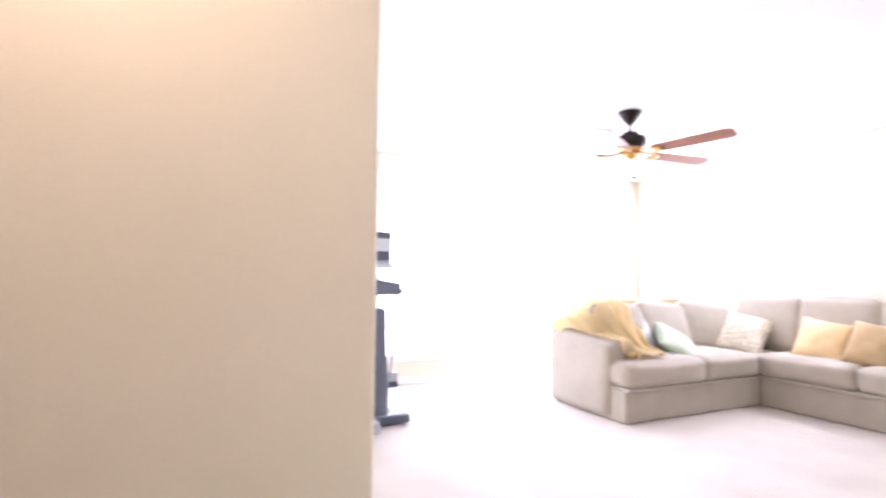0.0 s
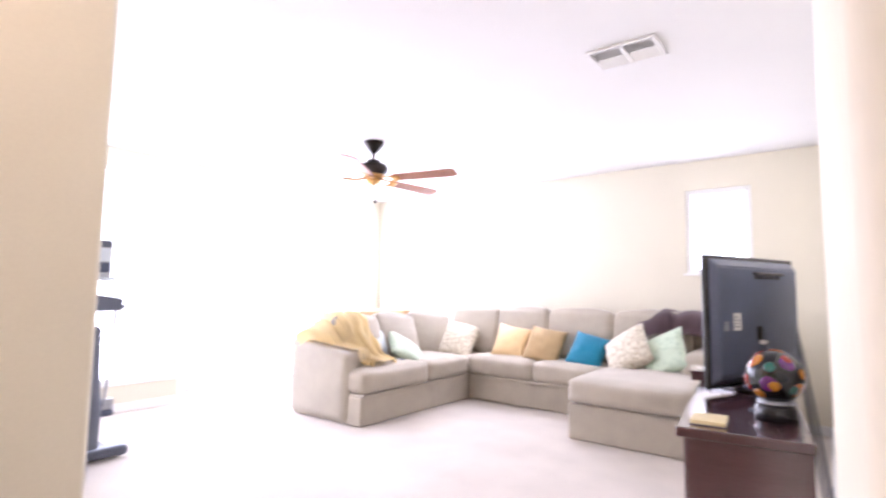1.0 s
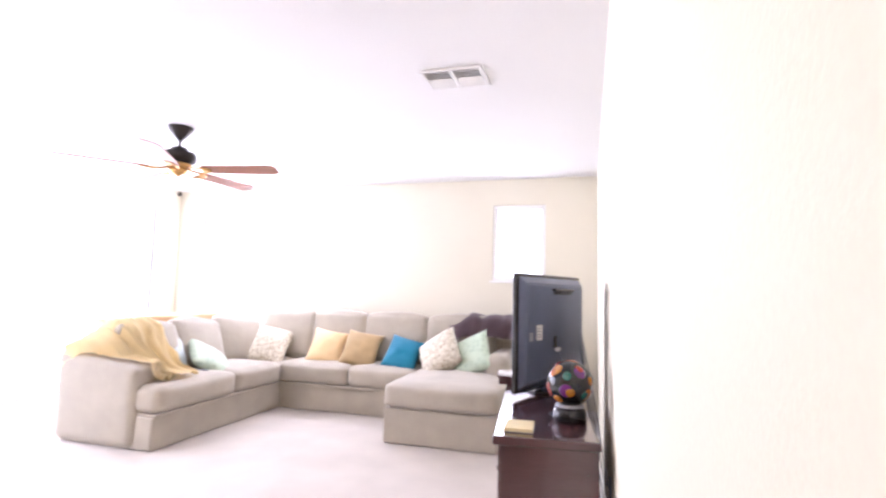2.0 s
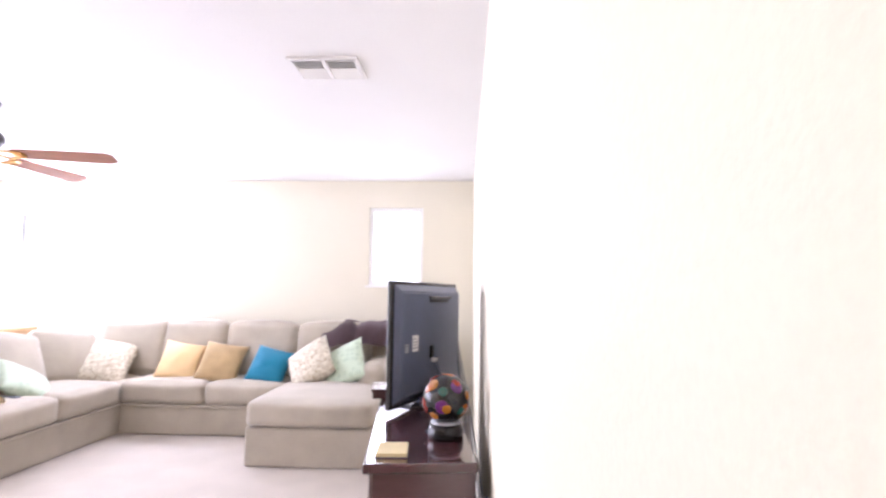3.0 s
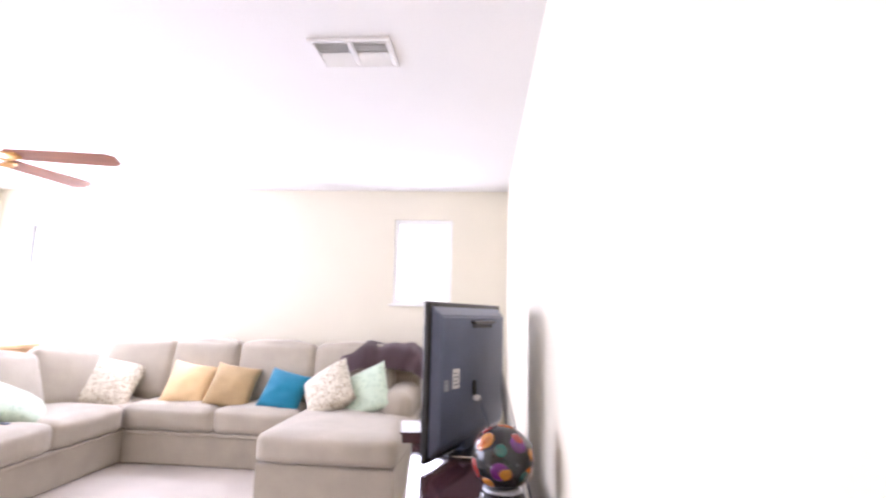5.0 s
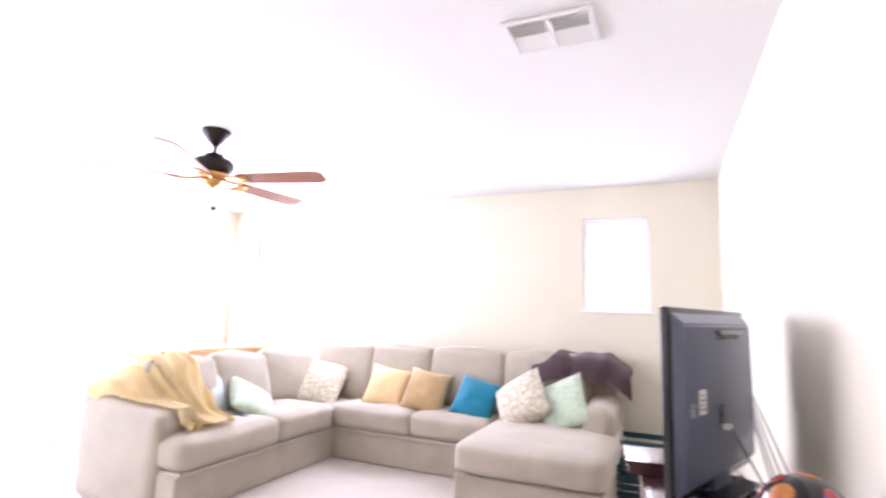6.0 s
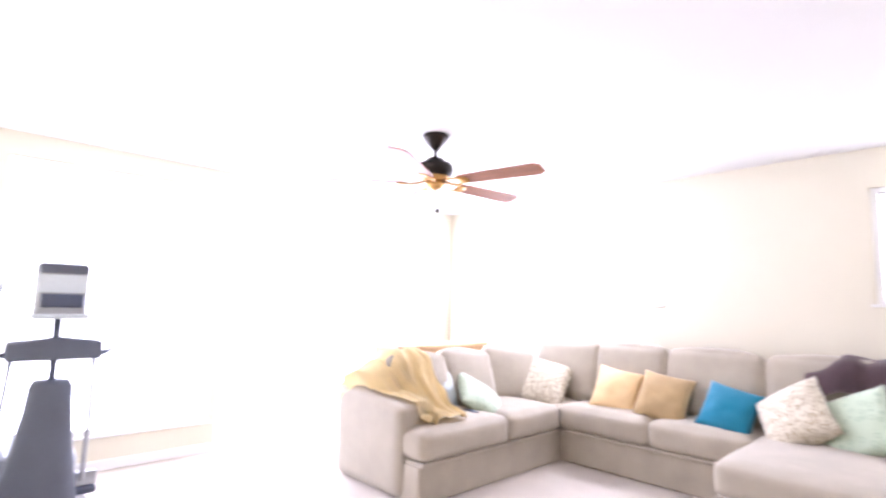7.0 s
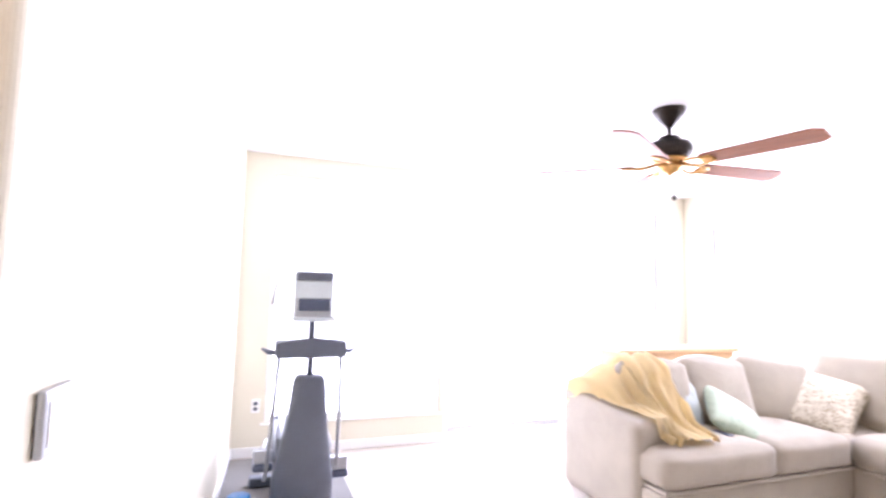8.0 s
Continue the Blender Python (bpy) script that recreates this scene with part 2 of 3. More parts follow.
def throw(path, width, along, folds=7, depth=0.018, thick=0.012, seed=0, flare=1.0, droop=0.0, lean=0.0):
    """A draped blanket: a profile of points swept across its width, with folds running down it."""
    b = bmesh.new()
    pts = [Vector(p) for p in path]
    fine = []
    for a, c in zip(pts, pts[1:]):
        fine += [a.lerp(c, k / 6) for k in range(6)]
    fine.append(pts[-1])
    for _ in range(3):
        fine = [fine[0]] + [(fine[i - 1] + 2 * fine[i] + fine[i + 1]) / 4 for i in range(1, len(fine) - 1)] + [fine[-1]]
    along = Vector(along)
    m = 44
    rows = []
    for i, p in enumerate(fine):
        d = (fine[min(i + 1, len(fine) - 1)] - fine[max(i - 1, 0)]).normalized()
        nrm = d.cross(along.normalized()).normalized()
        if nrm.z < 0:
            nrm = -nrm
        t = i / (len(fine) - 1)
        row = []
        for j in range(m + 1):
            s = j / m - 0.5
            q = s + 0.22 * t + 0.10 * noise.noise(Vector((s * 2.5, t * 3, seed)))
            ridge = 1.2 - 3.2 * min(0.6, abs(noise.noise(Vector((q * folds, t * 0.9, seed)))))
            off = depth * (1.3 * ridge + 0.7 * noise.noise(Vector((q * folds * 2.3, t * 3.5, seed + 4))))
            edge = 0.03 * noise.noise(Vector((s * 2.5, t * 2, seed + 9)))
            drop = Vector((0, 0, -droop * max(0.0, abs(s + lean) - 0.26) ** 1.5 * 4))
            row.append(b.verts.new(p + along * (s * width * (1 + (flare - 1) * t) + edge) + nrm * (off + depth * 0.8) + d * edge + drop))
        rows.append(row)
    for a, c in zip(rows, rows[1:]):
        for j in range(m):
            b.faces.new((a[j], a[j + 1], c[j + 1], c[j]))
    r = bmesh.ops.solidify(b, geom=list(b.faces), thickness=thick)
    return b


# ---- setting ----
def wall(name, x0, y0, x1, y1, openings=(), z1=H, material=None, label="cream painted textured drywall"):
    """A wall block along x or y with openings (from, to, low, high) cut through it."""
    bm = bmesh.new()
    along_x = (x1 - x0) > (y1 - y0)
    a0, a1 = (x0, x1) if along_x else (y0, y1)
    cuts = sorted(openings)
    pos = a0

    def put(p, q, lo, hi):
        if q - p > 1e-4 and hi - lo > 1e-4:
            if along_x:
                box(p, y0, lo, q, y1, hi, bm=bm)
            else:
                box(x0, p, lo, x1, q, hi, bm=bm)
    for p, q, lo, hi in cuts:
        put(pos, p, 0, z1)
        put(p, q, 0, lo)
        put(p, q, hi, z1)
        pos = q
    put(pos, a1, 0, z1)
    ob = part(name, bm, material or CREAM)
    return tagged(ob, label, "wall", kind="structure")


WIN_A = (-5.15, -2.64, 1.42, 2.25)
WIN_B = (-1.07, -0.477, 1.44, 2.30)
WIN_L1 = (0.32, 1.90, 0.28, 2.42)
WIN_L2 = (1.95, 4.62, 0.02, 2.42)
T = 0.14
floor = tagged(part("floor", box(LX - 0.3, -3.2, -0.1, 2.4, BY + 0.3, 0.0), CARPET), "pale beige cut-pile carpet, wall to wall", "floor", kind="structure")
ceiling = tagged(part("ceiling", box(LX - 0.3, -3.2, H, 2.4, BY + 0.3, H + 0.1), CEIL), "white lightly textured painted ceiling", "ceiling", kind="structure")
wall("wall_back", LX - T, BY, RX + T, BY + T, [WIN_A, WIN_B])
wall("wall_left", LX - T, HY, LX, BY, [WIN_L1, WIN_L2])
# the front wall runs slightly askew to the far corner
FC = 0.06
tagged(part("wall_front", prism([(LX - T, HY), (-1.694, HY), (-1.694, FY - 0.002), (LX - T, FC + 0.011)], 0, H), CREAM), "cream painted textured drywall", "wall", kind="structure")
wall("wall_hall_left", -1.81, -2.38, -1.693, HY)
wall("wall_hall_back", LX - T, -2.5, 1.8, -2.38)
wall("wall_hall_end", 1.8, -2.5, 1.92, 1.0)
wall("wall_hall_right", RX + T, 0.9, 1.8, 1.0)
# right wall with a rounded end, slightly askew to the far corner
bm = prism([(RX, -0.66), (RX + T, -0.66), (RX + T, BY), (RF, BY)], 0, H)
bmesh.ops.bevel(bm, geom=[e for e in bm.edges if all(abs(v.co.y + 0.66) < 1e-4 for v in e.verts) and abs(e.verts[0].co.z - e.verts[1].co.z) > 1], offset=0.03, segments=24, affect="EDGES", profile=0.5)
tagged(part("wall_right", bm, CREAM, smooth=False), "cream painted drywall with a rounded corner at its end", "wall", kind="structure")
# rounded end of the front wall
bm = box(-1.693, -2.38, 0, -1.668, FY, H)
bmesh.ops.bevel(bm, geom=[e for e in bm.edges if all(abs(v.co.x + 1.668) < 1e-4 and abs(v.co.y - FY) < 1e-4 for v in e.verts) and abs(e.verts[0].co.z - e.verts[1].co.z) > 1], offset=0.02, segments=5, affect="EDGES", profile=0.5)
tagged(part("wall_hall_lining", bm, CREAM), "cream drywall with a rounded corner at the opening", "wall", kind="structure")


def baseboard(x0, y0, x1, y1):
    ob = part("baseboard", box(x0, y0, 0.0, x1, y1, 0.085, 0.006), TRIM)
    return tagged(ob, "white painted wooden baseboard", "baseboard", kind="structure")


baseboard(LX, FC + 0.014, LX + 0.014, 1.93)
baseboard(LX, 4.64, LX + 0.014, BY)
baseboard(LX + 0.014, BY - 0.014, RF, BY)
tagged(part("baseboard", prism([(RX - 0.014, -0.62), (RX, -0.62), (RF, BY - 0.014), (RF - 0.014, BY - 0.014)], 0, 0.085), TRIM), "white painted wooden baseboard", "baseboard", kind="structure")
tagged(part("baseboard", prism([(LX, FC), (-1.694, FY - 0.002), (-1.694, FY + 0.012), (LX, FC + 0.014)], 0, 0.085), TRIM), "white painted wooden baseboard", "baseboard", kind="structure")
baseboard(-1.668, -2.36, -1.654, FY - 0.02)


def window(name, face, p, q, lo, hi, n=2):
    """A white framed window set in a wall; face 'x' for the left wall, 'y' for the back wall."""
    root = tagged(new(name), "white vinyl framed window with bright daylight behind", "window", kind="structure")
    fr = bmesh.new()
    w = 0.045

    def put(bm, a0, b0, a1, b1, d0, d1, bevel=0.004):
        if face == "y":
            box(a0, BY + d0, b0, a1, BY + d1, b1, bevel, 1, bm)
        else:
            box(LX - d1, a0, b0, LX - d0, a1, b1, bevel, 1, bm)
    put(fr, p, lo, p + w, hi, 0.015, 0.07)
    put(fr, q - w, lo, q, hi, 0.015, 0.07)
    put(fr, p + w, lo, q - w, lo + w, 0.015, 0.07)
    put(fr, p + w, hi - w, q - w, hi, 0.015, 0.07)
    for k in range(1, n):
        c = p + (q - p) * k / n
        put(fr, c - 0.02, lo + w, c + 0.02, hi - w, 0.022, 0.063)
    part("window_frame", fr, TRIM, root)
    sill = bmesh.new()
    put(sill, p - 0.03, lo - 0.022, q + 0.03, lo - 0.001, -0.02, 0.014)
    part("window_sill", sill, TRIM, root)
    for k in range(n):
        g = bmesh.new()
        a, c = p + (q - p) * k / n, p + (q - p) * (k + 1) / n
        put(g, a + 0.02, lo + 0.03, c - 0.02, hi - 0.03, 0.041, 0.046, 0)
        pane = part("pane", g, glass, root)
        pane.visible_shadow = False
    return root


window("window_1", "y", *WIN_A, 2)
window("window_2", "y", *WIN_B, 1)
window("window_3", "x", *WIN_L1, 2)
window("window_4", "x", *WIN_L2, 2)["label"] = "sliding glass patio door with bright daylight behind"
# unseen overhang, its depth set to let only a low strip of sun in
tagged(part("sun_trim_overhang", box(LX - 0.6, BY + T, 2.46, RX + 0.6, BY + T + 0.34, 2.52), TRIM), "unseen white overhang added to trim the sun through the back windows", "eave", kind="structure")
# added emissive sheets outside: they white out the windows and brighten the room
glow_sheet = bpy.data.materials.new("glowing_white_backdrop")
glow_sheet.use_nodes = True
hb = glow_sheet.node_tree.nodes["Principled BSDF"]
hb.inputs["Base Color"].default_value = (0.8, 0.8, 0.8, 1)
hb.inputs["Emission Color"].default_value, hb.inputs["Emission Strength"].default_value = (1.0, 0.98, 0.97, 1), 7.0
tagged(part("backdrop", box(-12, 12.0, -1, 6, 12.1, 6.5), glow_sheet), "glowing white sheet added outside to white out the windows", "backdrop", kind="structure")
tagged(part("backdrop", box(-13.1, -6, -1, -13.0, 12, 6.5), glow_sheet), "glowing white sheet added outside to white out the windows", "backdrop", kind="structure")
tagged(part("ground", box(-13.0, -6, -0.4, LX - 0.3, 12, -0.15), YARD), "pale gravel yard outside the windows", "ground", kind="structure")


# ---- sectional sofa ----
SOFA_AT = pose(0.07, 0.03, 0)
sofa = thing("sectional_sofa", SOFA_AT, "large taupe U-shaped sectional sofa with a chaise and loose cushions", "sofa")
for nm, c in (("base", (-4.28, 2.47, 0.003, -3.33, 4.90, 0.262)), ("base", (-3.33, 4.16, 0.003, -1.77, 4.90, 0.262)), ("base", (-1.77, 3.36, 0.003, -0.79, 4.90, 0.30))):
    part(nm, box(*c, 0.018, 3), SOFA, sofa, smooth=False)
for c in ((-4.272, 2.478, 0.258, -3.305, 4.18, 0.286), (-3.305, 4.135, 0.258, -1.77, 4.89, 0.286)):
    part("rail", box(*c, 0.012, 2), SOFA, sofa)
# low backs
part("back_frame", box(-4.28, 2.48, 0.30, -4.08, 4.90, 0.79, 0.05, 4), SOFA, sofa)
part("back_frame", box(-4.08, 4.72, 0.30, -0.79, 4.90, 0.82, 0.05, 4), SOFA, sofa)


def cush(name, cx, cy, cz, sx, sy, sz, rx=0, rz=0, r=0.055, puff=0.035, seed=0, ry=0):
    return part(name, cushion(sx, sy, sz, r, puff, 0.004, 14, seed), SOFA, sofa, m=pose(cx, cy, cz, rx, ry, rz), smooth=True)


cush("seat_cushion", -3.70, 2.945, 0.387, 0.80, 0.93, 0.212, seed=1)
cush("seat_cushion", -3.70, 3.775, 0.387, 0.80, 0.73, 0.212, seed=2)
cush("seat_cushion", -2.925, 4.46, 0.387, 0.83, 0.66, 0.212, seed=3)
cush("seat_cushion", -2.135, 4.46, 0.387, 0.75, 0.66, 0.212, seed=4)
cush("seat_cushion", -1.275, 4.03, 0.405, 0.99, 1.42, 0.20, seed=5)
cush("seat_cushion", -3.72, 4.45, 0.378, 0.76, 0.60, 0.20, seed=6)
for k, (cx, w) in enumerate(((-3.52, 0.70), (-2.86, 0.66), (-2.16, 0.72), (-1.42, 0.72))):
    cush("back_cushion", cx, 4.645, 0.757, w, 0.21, 0.53, rx=-11, seed=10 + k, r=0.045, puff=0.045)
for k, (cy, w) in enumerate(((2.99, 0.58), (3.57, 0.60), (4.13, 0.56))):
    cush("back_cushion", -3.97 if k < 2 else -3.92, cy, 0.69, w, 0.20, 0.48, rx=-23, ry=(3, 5, 7)[k], rz=86 if k < 2 else 66, seed=20 + k, r=0.03, puff=0.055)
# arms, rounded on top and rising a little to the back


def arm(x0, x1, y0, y1, z0, z1, rise, r):
    """A padded arm between two corners, whose top rises towards the back."""
    b = cushion(x1 - x0, y1 - y0, z1 - z0, r, 0.008, 0.002, 14, 31)
    for v in b.verts:
        s = (0.5 - v.co.x / (x1 - x0)) if x1 - x0 > y1 - y0 else (0.5 + v.co.y / (y1 - y0))
        v.co.z += rise * s * max(0.0, v.co.z / (z1 - z0) + 0.5)
    return part("arm", b, SOFA, sofa, m=pose((x0 + x1) / 2, (y0 + y1) / 2, (z0 + z1) / 2), smooth=True)


arm(-4.33, -3.50, 2.44, 2.69, 0.015, 0.63, 0.12, 0.05)
arm(-1.06, -0.80, 4.06, 4.80, 0.28, 0.70, 0.01, 0.10)

# ---- pillows and throws on the sofa ----


def put_pillow(label, material, size, m, seed, group="throw pillows", thick=0.17):
    ob = part("throw_pillow", pillow(size, thick, 18, seed), material, m=pose(0.03, 0.03, 0) @ m, smooth=True)
    return tagged(ob, label, "pillow", group)


put_pillow("ivory throw pillow with a brown floral print in the sofa corner", FLORAL, 0.53, pose(-3.60, 4.33, 0.645, -44, 10, 16), 1)
put_pillow("pale gold square throw pillow leaning on the sofa back", GOLD, 0.42, pose(-2.86, 4.41, 0.648, -30, 8, 8), 2)
put_pillow("tan square throw pillow leaning on the sofa back", TAN, 0.42, pose(-2.44, 4.39, 0.648, -30, 8, 4), 3)
put_pillow("bright blue square throw pillow on the sofa seat", BLUE, 0.385, pose(-1.935, 4.35, 0.63, -32, 12, -2), 4)
put_pillow("ivory floral throw pillow tipped on its corner on the chaise", FLORAL, 0.46, pose(-1.49, 4.22, 0.665, -38, -34, -4), 5, thick=0.24)
put_pillow("pale mint throw pillow with faint rings on the chaise", MINT, 0.45, pose(-1.17, 4.22, 0.665, -34, -27, -8), 6)
put_pillow("pale mint throw pillow lying back on the sofa seat", MINT, 0.47, pose(-3.64, 3.47, 0.572, -62, 30, 66), 7)
put_pillow("pale grey-blue throw pillow half under the yellow throw", PALEB, 0.42, pose(-3.86, 3.14, 0.635, -26, 4, 82), 8)

yt = throw([(-4.23, 2.70, 0.845), (-4.15, 2.70, 0.89), (-4.06, 2.70, 0.915), (-3.90, 2.715, 0.86), (-3.76, 2.735, 0.72), (-3.60, 2.78, 0.555), (-3.39, 2.80, 0.512)], 0.76, (0.10, 0.99, 0), 6, 0.026, 0.012, 3, 0.5, 0.0, -0.06)
for v in yt.verts:
    if v.co.y < 2.75 and v.co.x < -3.7:
        v.co.z -= 0.42 * (2.75 - v.co.y)
    if v.co.x < -3.88 and v.co.y < 2.45:
        over = 2.45 - v.co.y
        v.co.y = 2.45 - 0.12 * over
        v.co.z -= 1.1 * over
    elif v.co.x < -3.5 and v.co.y < 2.74:
        v.co.z = max(v.co.z, 0.665 + 0.12 * min(1.0, (-3.5 - v.co.x) / 0.83) + 0.02 * noise.noise(v.co * 6))
    elif v.co.x < -3.8:
        v.co.z += 0.04
tagged(part("throw_blanket", yt, YELLOW, m=SOFA_AT, smooth=True), "rumpled golden yellow fleece throw over the sofa arm and seat", "throw")
pt = throw([(-1.12, 4.935, 0.80), (-1.12, 4.93, 0.92), (-1.12, 4.84, 1.03), (-1.12, 4.70, 1.055), (-1.11, 4.55, 1.01), (-1.10, 4.46, 0.84)], 0.83, (1, 0.03, 0), 6, 0.013, 0.014, 8, 1.0, 0.0, 0.0)
for v in pt.verts:
    if v.co.x > -0.86:
        v.co.z -= 0.85 * (v.co.x + 0.86)
    elif v.co.x < -1.32:
        v.co.z -= 0.5 * (-1.32 - v.co.x)
tagged(part("throw_blanket", pt, PLUM, m=SOFA_AT, smooth=True), "crumpled plum brown throw over the sofa back", "throw")
rem = tagged(part("remote_control", box(-3.62, 3.18, 0.505, -3.48, 3.225, 0.525, 0.006), BLACK, m=SOFA_AT), "small black remote control lying on the seat", "remote")

# wooden console behind the sofa
cons = thing("console_table", pose(-4.52, 3.706, 0.05), "honey oak console table standing behind the sofa", "table")
part("tabletop", box(-0.17, -0.62, 0.89, 0.17, 0.74, 0.925, 0.006), OAK, cons)
part("apron", box(-0.14, -0.58, 0.80, 0.14, 0.70, 0.89, 0.004), OAK, cons)
for x in (-0.12, 0.12):
    for y in (-0.555, 0.675):
        part("leg", box(x - 0.025, y - 0.025, -0.05, x + 0.025, y + 0.025, 0.80, 0.004), OAK, cons)

# ---- ceiling fan ----
fan = thing("ceiling_fan", pose(-3.243, 2.565, H), "five-blade ceiling fan with reddish wood blades and bronze motor", "ceiling fan")
part("canopy", lathe([(0.096, 0.0), (0.096, -0.012), (0.085, -0.035), (0.055, -0.075), (0.026, -0.105), (0.02, -0.115)]), BRONZE, fan, smooth=True)
part("downrod", lathe([(0.012, -0.11), (0.012, -0.19)], 12), BRONZE, fan, smooth=True)
part("motor", lathe([(0.03, -0.165), (0.06, -0.175), (0.07, -0.20), (0.12, -0.215), (0.135, -0.24), (0.135, -0.275), (0.12, -0.30), (0.10, -0.31)]), BRONZE, fan, smooth=True)
part("motor_band", lathe([(0.10, -0.309), (0.104, -0.318), (0.10, -0.33), (0.085, -0.345)]), BRASS, fan, "brass trim ring", smooth=True)
part("switch_housing", lathe([(0.07, -0.345), (0.07, -0.375), (0.055, -0.395), (0.02, -0.405), (0.008, -0.42)]), BRASS, fan, "brass switch cup", smooth=True)
part("pull_chain", tube([(0.03, 0.0, -0.40), (0.032, 0, -0.50), (0.033, 0, -0.545)], 0.0015, 6), BRASS, fan)
part("chain_knob", lathe([(0.002, -0.54), (0.014, -0.552), (0.019, -0.562), (0.012, -0.575), (0.002, -0.579)], 14), BRONZE, fan, m=pose(0.033, 0, 0), smooth=True)
for k in range(5):
    a = 13 + 72 * k
    m = pose(0, 0, -0.352, 0, 0, a)
    bl = prism([(0.21, -0.055), (0.23, -0.062), (0.79, -0.075), (0.835, -0.045), (0.835, 0.045), (0.79, 0.075), (0.23, 0.062), (0.21, 0.055)], -0.005, 0.005, 0.002)
    blade = part("blade", bl, BLADE, fan, m=m @ pose(0, 0, 0, -13))
    br = tube([(0.07, -0.012, 0.01), (0.12, -0.03, -0.004), (0.17, -0.045, -0.012), (0.23, -0.035, -0.01), (0.28, -0.01, -0.009)], 0.008, 8)
    join(br, tube([(0.07, 0.012, 0.01), (0.12, 0.03, -0.004), (0.17, 0.045, -0.012), (0.23, 0.035, -0.01), (0.28, 0.01, -0.009)], 0.008, 8))
    join(br, box(0.20, -0.04, -0.012, 0.27, 0.04, -0.006, 0.003))
    part("blade_arm", br, BRASS, blade, m=pose(0, 0, 0, -4), smooth=True, label="antique brass blade bracket")

# ---- ceiling register ----
vent = thing("ceiling_vent", pose(-0.778, 2.128, H) @ Matrix.Scale(1.02, 4, (1, 0, 0)), "white two-panel louvred ceiling air register", "vent")
fr = bmesh.new()
for c in ((-0.19, -0.14, 0.19, -0.115), (-0.19, 0.115, 0.19, 0.14), (-0.19, -0.115, -0.165, 0.115), (0.165, -0.115, 0.19, 0.115), (-0.012, -0.115, 0.012, 0.115)):
    box(c[0], c[1], -0.014, c[2], c[3], 0.0, 0.003, 1, fr)
part("frame", fr, CEIL, vent)
part("backing", box(-0.165, -0.115, -0.003, 0.165, 0.115, -0.001), CEIL, vent, "duct behind the slats")
for x in (-0.089, 0.089):
    for k in range(8):
        s = box(-0.075, -0.013, -0.0008, 0.075, 0.013, 0.0008)
        part("slat", s, TRIM, vent, m=pose(x, -0.098 + 0.028 * k, -0.009, -30 if k > 3 else 30))

# ---- television stand and what stands on it ----
SX0, SX1, SY0, SY1, ST = -0.312, 0.06, 1.17, 2.66, 0.768
stand = thing("tv_stand", pose(-0.332, 1.145, 0, 0, 0, 6.5) @ pose(0.332, -1.145, 0), "dark cherry wood television stand against the wall", "tv stand")
part("top", box(SX0 - 0.02, SY0 - 0.025, ST - 0.035, SX1, SY1 + 0.025, ST, 0.008, 3), CHERRY, stand)
part("side_panel", box(SX0 + 0.01, SY0, 0.06, SX1 - 0.005, SY0 + 0.025, ST - 0.035, 0.003), CHERRY, stand)
part("side_panel", box(SX0 + 0.01, SY1 - 0.025, 0.06, SX1 - 0.005, SY1, ST - 0.035, 0.003), CHERRY, stand)
part("back_panel", box(SX1 - 0.02, SY0 + 0.025, 0.06, SX1 - 0.008, SY1 - 0.025, ST - 0.035), CHERRY, stand)
part("shelf", box(SX0 + 0.02, SY0 + 0.025, 0.36, SX1 - 0.02, SY1 - 0.025, 0.385, 0.002), CHERRY, stand)
part("bottom", box(SX0 + 0.012, SY0 + 0.002, 0.0, SX1 - 0.006, SY1 - 0.002, 0.06, 0.004), CHERRY, stand)
for k in range(3):
    y0 = SY0 + 0.028 + k * 0.477
    d = part("door", box(SX0, y0, 0.065, SX0 + 0.018, y0 + 0.47, ST - 0.04, 0.004), CHERRY, stand)
    part("knob", lathe([(0.006, 0), (0.006, 0.012), (0.013, 0.018), (0.011, 0.027), (0.003, 0.03)], 14), BRONZE, d, m=pose(SX0, y0 + 0.42, 0.5, 0, -90, 0), smooth=True)

# the set is turned towards the sofa; local x runs along its width, y is its back
tv_m = pose(-0.198, 2.187, ST, 0, 0, 68) @ Matrix.Scale(0.94, 4, (1, 0, 0))
tv = thing("television", tv_m, "black flat-panel television seen from its back", "television")
part("bezel", box(-0.41, 0.0, 0.022, 0.41, 0.028, 0.635, 0.006), GLOSS, tv)
part("screen", box(-0.39, 0.027, 0.06, 0.39, 0.030, 0.61), GLOSS, tv, "dark glossy screen")
hump = box(-0.395, -0.035, 0.035, 0.395, 0.004, 0.62, 0)
for v in hump.verts:
    if v.co.y < -0.02:
        v.co.x *= 0.94
        v.co.z = 0.33 + (v.co.z - 0.33) * 0.86
bmesh.ops.bevel(hump, geom=list(hump.edges), offset=0.006, segments=2, affect="EDGES")
part("back_cover", hump, TVBACK, tv)
part("port_panel", box(-0.045, -0.040, 0.235, -0.005, -0.034, 0.30, 0.003), GLOSS, tv)
part("rating_label", box(-0.255, -0.0368, 0.285, -0.19, -0.0352, 0.365), PAPER, tv, "small white rating label")
lab = bmesh.new()
for k in range(4):
    box(-0.248, -0.0376, 0.300 + 0.015 * k, -0.248 + (0.05, 0.035, 0.045, 0.03)[k], -0.0370, 0.304 + 0.015 * k, bm=lab)
part("label_print", lab, SLATE, tv)
ports = bmesh.new()
for k in range(3):
    box(-0.335, -0.0380, 0.285 + 0.016 * k, -0.300, -0.0348, 0.298 + 0.014 * k, bm=ports)
part("side_print", ports, STEEL, tv)
hand = tube([(-0.06, -0.036, 0.555), (-0.06, -0.046, 0.553), (0.2, -0.046, 0.553), (0.2, -0.036, 0.555)], 0.007, 8)
